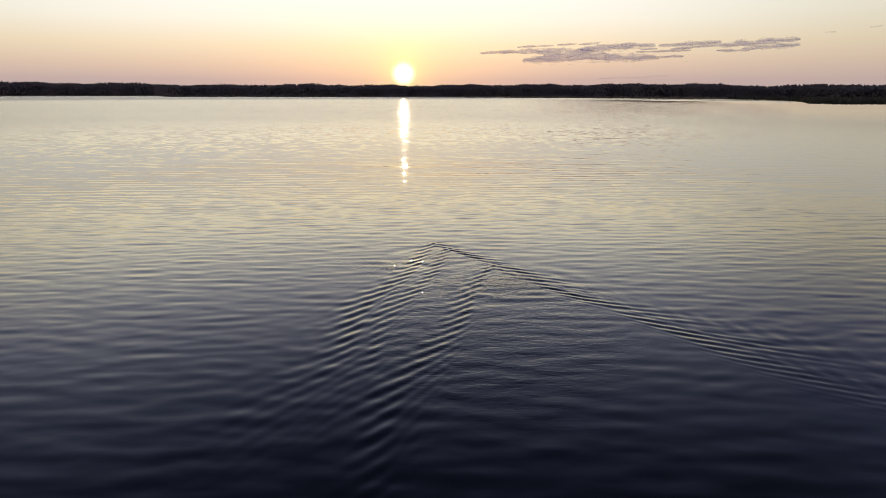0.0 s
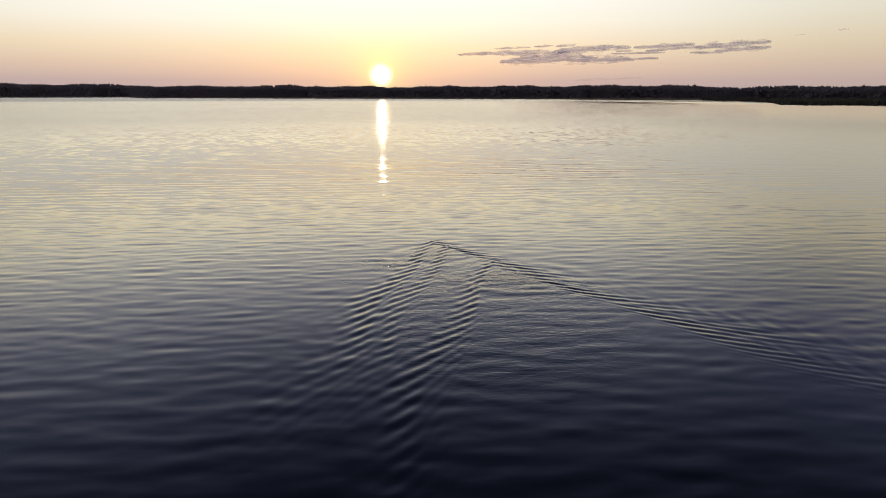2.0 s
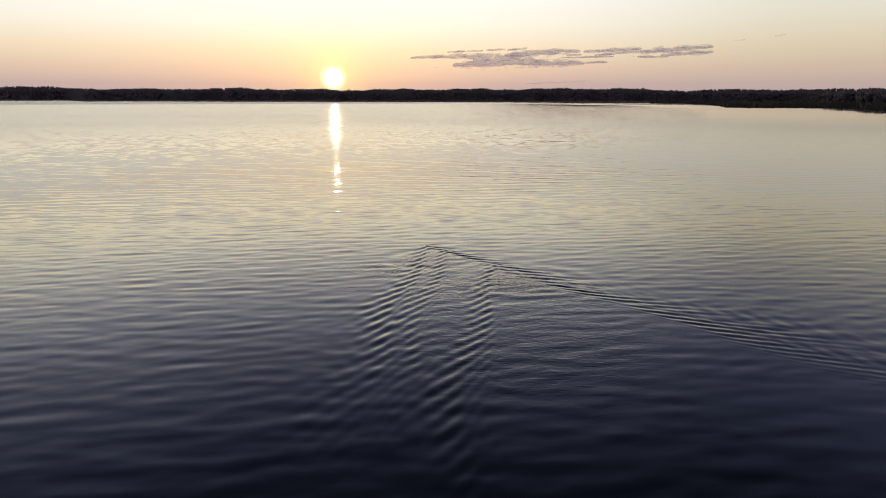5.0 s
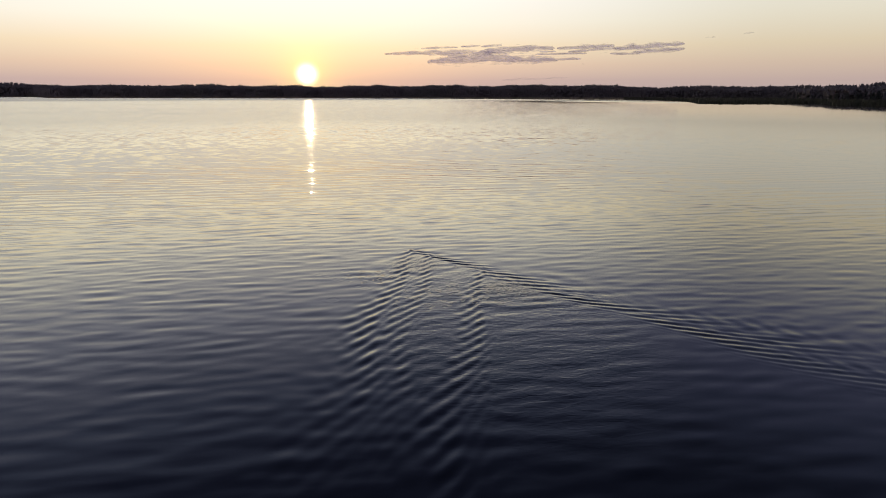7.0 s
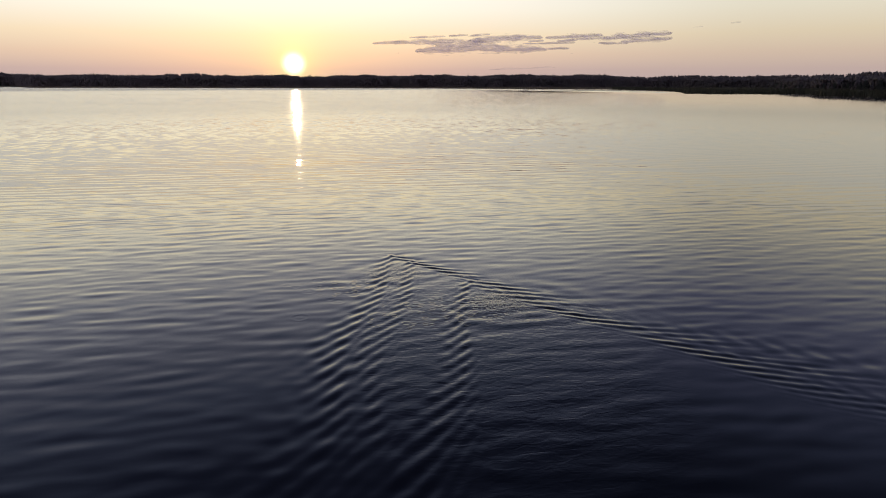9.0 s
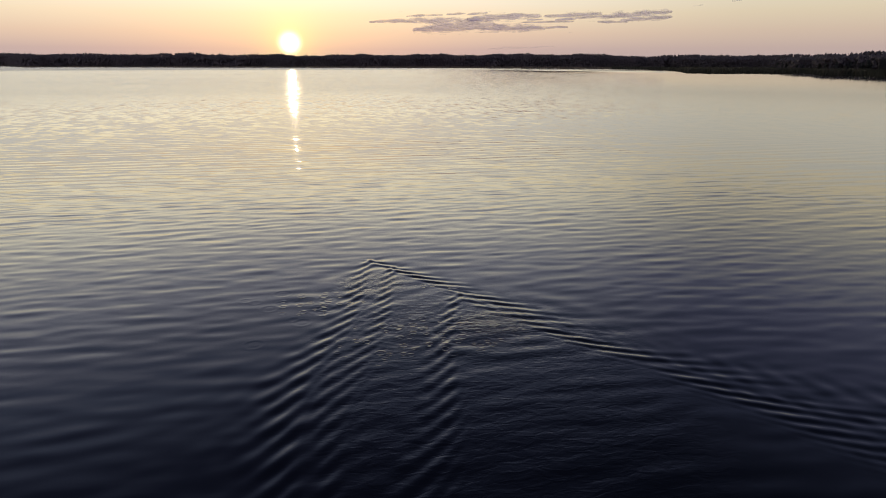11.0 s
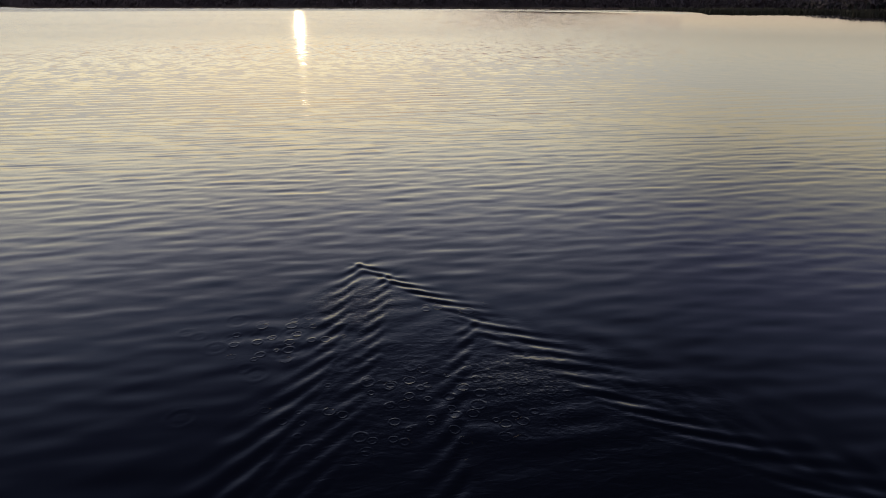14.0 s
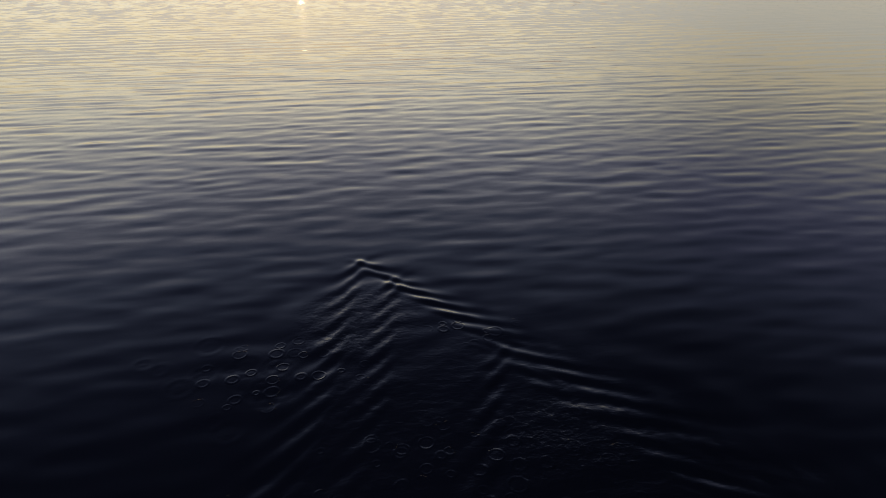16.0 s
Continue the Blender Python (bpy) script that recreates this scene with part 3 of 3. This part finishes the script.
def make_tree(kind, tall, seed):
    r = np.random.default_rng(seed)
    root = new("tree")
    vs, fs, base = [], [], 0
    bend = r.normal(0, tall * 0.012, (5, 2))
    trunk = [(bend[i, 0] * i / 4, bend[i, 1] * i / 4, tall * 0.93 * i / 4) for i in range(5)]
    limbs = [(trunk, [0.018 * tall * (1 - 0.23 * i) for i in range(5)])]
    for _ in range(9):
        z, a, reach = tall * r.uniform(0.25, 0.8), r.uniform(0, 6.28), tall * r.uniform(0.08, 0.17)
        limbs.append(([(0, 0, z), (reach * 0.5 * math.cos(a), reach * 0.5 * math.sin(a), z + reach * 0.35),
                       (reach * math.cos(a), reach * math.sin(a), z + reach * 0.6)], [0.006 * tall, 0.004 * tall, 0.0015 * tall]))
    for pts, radii in limbs:
        v, f = tube(pts, radii)
        vs.append(v), fs.append(f + base)
        base += len(v)
    part("trunk", mesh_from("trunk", np.concatenate(vs), np.concatenate(fs), BARK, smooth=True), root)
    n = 600
    c = crown_points(kind, tall, n, r)
    c += r.normal(0, tall * 0.012, c.shape)
    size = r.uniform(0.26, 0.46, (n, 1)) * np.array([[1.25, 1.25, 0.9]]) * tall / 13
    v, f = clumps(c, size, r)
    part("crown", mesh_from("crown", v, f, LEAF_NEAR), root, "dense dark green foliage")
    return root


TREE_LABELS = {"leafy": "dark leafy tree standing on the reedy lake shore", "pine": "dark pine with a high crown on the lake shore",
               "spruce": "slender dark spruce on the lake shore"}


def plant_near_trees():
    r = np.random.default_rng(31)
    kinds = [("leafy", 9.0, 1), ("leafy", 8.4, 2), ("leafy", 9.4, 3), ("spruce", 9.2, 4), ("leafy", 9.6, 5)]
    models = [None] * len(kinds)
    for az in np.arange(36.6, 48.0, 0.12):
        i = int(r.integers(len(kinds)))
        a = az + r.uniform(-0.07, 0.07)
        d = float(shore_at(a) + along(WOODS, a)) - r.uniform(-6, 18)
        x, y = at(a, d)
        m = pose(float(x), float(y), 0.6, 0, 0, r.uniform(0, 360)) @ Matrix.Scale(float(np.interp(a, (37, 41, 44), (0.64, 0.82, 1.10))) * r.uniform(0.96, 1.04), 4)
        if models[i] is None:
            models[i] = make_tree(*kinds[i])
            tagged(models[i], TREE_LABELS[kinds[i][0]], "tree", "trees on the near shore")
            models[i].matrix_basis = m
        else:
            copy_thing(models[i], m)


plant_near_trees()


# ---- reeds along the water's edge ----
def build_reeds(spans, tall, width, seed, mat):
    """Clumps of blades: spans are (from, to, depth, count) in degrees along the shore and metres inland."""
    r = np.random.default_rng(seed)
    vs, fs, base = [], [], 0
    for low, high, depth, count in spans:
        az = r.uniform(low, high, count)
        d = shore_at(az) + depth * r.uniform(0, 1, count) ** 1.4 - 2.0
        x, y = at(az, d)
        h = tall * r.uniform(0.6, 1.15, count) * (0.85 + 0.15 * np.sin(az * 11))
        for _ in range(3):
            a = r.uniform(0, 6.28, count)
            w = width * r.uniform(0.6, 1.3, count)
            ox, oy = r.normal(0, 0.5, count), r.normal(0, 0.5, count)
            lx, ly = r.normal(0, 0.18, count) * h, r.normal(0, 0.18, count) * h
            foot = np.stack([x + ox, y + oy, np.zeros(count)], -1)
            side = np.stack([np.cos(a) * w, np.sin(a) * w, np.zeros(count)], -1)
            tip = foot + np.stack([lx, ly, h], -1)
            knee = foot + np.stack([lx * 0.3, ly * 0.3, h * 0.6], -1)
            v = np.stack([foot - side, foot + side, knee + side * 0.8, tip, knee - side * 0.8], 1).reshape(-1, 3)
            k = (np.arange(count) * 5)[:, None] + base
            fs.append(np.concatenate([k + np.array([[0, 1, 2]]), k + np.array([[0, 2, 4]]), k + np.array([[4, 2, 3]])]))
            vs.append(v)
            base += len(v)
    return mesh_from("reeds", np.concatenate(vs), np.concatenate(fs), mat)


near_reeds = new("reeds", build_reeds(((29.4, 36.5, 170, 9000), (36.5, 50.0, 60, 7000), (24.0, 30.0, 40, 1800)), 2.7, 0.24, 41, REED))
tagged(near_reeds, "dense olive green reeds along the low spit", "reeds", kind="stuff")
far_reeds = new("reeds", build_reeds(((-47.0, 24.0, 14, 9000),), 2.1, 0.55, 42, REED_PALE))
tagged(far_reeds, "thin dull belt of reeds below the far woods", "reeds", kind="stuff")

# ---- clouds ----
CLOUD, add, join, out = material("cloud")
thick = add("ShaderNodeAttribute", attribute_name="cloud_body")
co = add("ShaderNodeTexCoord")
n = add("ShaderNodeTexNoise", i_Scale=0.012, i_Detail=2.0)
join(co.outputs["Object"], n.inputs["Vector"])
body = add("ShaderNodeMath", operation="MULTIPLY_ADD", i_1=0.9, i_2=0.5)
join(n.outputs[0], body.inputs[0])
edge = add("ShaderNodeMath", operation="MULTIPLY")
join(thick.outputs["Fac"], edge.inputs[0])
join(body.outputs[0], edge.inputs[1])
a = add("ShaderNodeMapRange", interpolation_type="SMOOTHSTEP", i_1=0.0, i_2=1.0, i_3=0.0, i_4=0.50)
join(edge.outputs[0], a.inputs[0])
tone = add("ShaderNodeValToRGB")
ramp_stops(tone, [(0.3, (0.74, 0.68, 0.90)), (0.7, (0.84, 0.77, 0.96))])
join(n.outputs[0], tone.inputs[0])
front = add("ShaderNodeBsdfDiffuse")
join(tone.outputs[0], front.inputs["Color"])
lit = add("ShaderNodeBsdfTranslucent")
join(tone.outputs[0], lit.inputs["Color"])
d = add("ShaderNodeMixShader", i_0=0.60)
join(front.outputs[0], d.inputs[1])
join(lit.outputs[0], d.inputs[2])
clear = add("ShaderNodeBsdfTransparent")
mix = add("ShaderNodeMixShader")
join(a.outputs[0], mix.inputs[0])
join(clear.outputs[0], mix.inputs[1])
join(d.outputs[0], mix.inputs[2])
join(mix.outputs[0], out.inputs["Surface"])

CLOUD_DIST = 2800.0


def make_cloud(spines, seed, label, veil=1.0):
    """A thin lens of cloud round spines: from (turn, height) to (turn, height) in degrees, and its thickness in degrees."""
    az0, az1 = min(p[0] for p in spines) - 0.8, max(p[2] for p in spines) + 0.8
    el0 = min(min(p[1], p[3]) - p[4] for p in spines) - 0.05
    el1 = max(max(p[1], p[3]) + p[4] for p in spines) + 0.05
    cols, rows = int((az1 - az0) / 0.045) + 2, int((el1 - el0) / 0.022) + 2
    A, E = np.meshgrid(np.linspace(az0, az1, cols), np.linspace(el0, el1, rows))
    rough = np.array([noise.fractal((float(p) * 1.0, float(q) * 6.0, seed), 0.8, 2.2, 4) for p, q in zip(A.ravel(), E.ravel())]).reshape(A.shape)
    D = np.zeros_like(A)
    for a0, e0, a1, e1, t in spines:
        k = np.clip((A - a0) / (a1 - a0), -0.2, 1.2)
        taper = np.clip(1 - np.abs(2 * k - 1) ** 2.5, 0, 1) ** 0.5
        off = (E - (e0 + (e1 - e0) * k)) / (t * (taper * 0.9 + 0.1))
        # flat below, frayed above
        shape = np.exp(-np.where(off < 0, off ** 2 * 1.6, off ** 2)) * np.clip(taper * 3, 0, 1)
        D = np.maximum(D, shape)
    D = np.clip((D * 1.05 - 0.26 + rough * 0.46) * veil, 0, 1)
    D[0] = D[-1] = 0
    D[:, 0] = D[:, -1] = 0
    depth = 26.0 * np.sqrt(D)
    sheets = []
    for sign in (-1, 1):
        x, y = at(A, CLOUD_DIST + sign * depth)
        sheets.append(np.stack([x, y, CLOUD_DIST * np.tan(np.radians(E)) + 5], -1).reshape(-1, 3))
    verts = np.concatenate(sheets)
    f = grid_faces(rows, cols)
    keep = D.ravel()[f].max(1) > 0.01
    f = f[keep]
    f = np.concatenate([f, f[:, ::-1] + rows * cols])
    used = np.unique(f)
    index = np.full(len(verts), -1)
    index[used] = np.arange(len(used))
    verts, f = verts[used], index[f]
    centre = verts.mean(0)
    me = mesh_from("cloud", verts - centre, f, CLOUD, smooth=True)
    layer = me.attributes.new("cloud_body", "FLOAT", "POINT")
    layer.data.foreach_set("value", np.concatenate([D.ravel(), D.ravel()])[used].astype(np.float32))
    ob = new("cloud", me)
    ob.location = centre
    return tagged(ob, label, "cloud", kind="stuff")


make_cloud(((3.20, 3.42, 8.18, 3.58, 0.18), (5.19, 3.53, 13.14, 3.51, 0.31), (6.93, 2.77, 12.16, 2.99, 0.42), (8.68, 3.24, 14.63, 3.08, 0.52), (11.17, 2.95, 18.53, 2.90, 0.42), (16.10, 2.97, 20.43, 2.97, 0.16),), 51,
           "long flat mauve cloud bank above the far woods")
make_cloud(((11.41, 3.61, 18.14, 3.89, 0.34), (12.15, 3.80, 18.00, 3.98, 0.26), (6.43, 3.91, 9.67, 4.00, 0.10), (9.91, 4.05, 11.65, 4.13, 0.10), (11.65, 4.04, 13.52, 4.17, 0.11), (16.81, 3.57, 18.25, 3.61, 0.10),), 52,
           "small flat mauve cloud over a longer bank")
make_cloud(((18.24, 3.84, 21.55, 3.93, 0.21), (20.14, 3.95, 23.17, 3.99, 0.23), (19.21, 3.55, 21.10, 3.66, 0.16), (20.86, 3.71, 23.41, 3.80, 0.18), (22.49, 3.73, 28.73, 4.04, 0.31), (24.58, 3.46, 28.76, 3.64, 0.26), (22.75, 3.36, 25.27, 3.31, 0.13), (16.33, 3.39, 20.88, 3.43, 0.10),), 53,
           "broken streaks of thin mauve cloud")
make_cloud(((30.2, 4.45, 31.0, 4.49, 0.06),), 54, "tiny faint wisp of cloud", 0.6)
make_cloud(((33.0, 4.7, 33.8, 4.74, 0.06),), 55, "tiny faint wisp of cloud", 0.6)
make_cloud(((13.45, 1.22, 19.32, 1.43, 0.14),), 56, "faint low streak of cloud above the woods", 0.3)
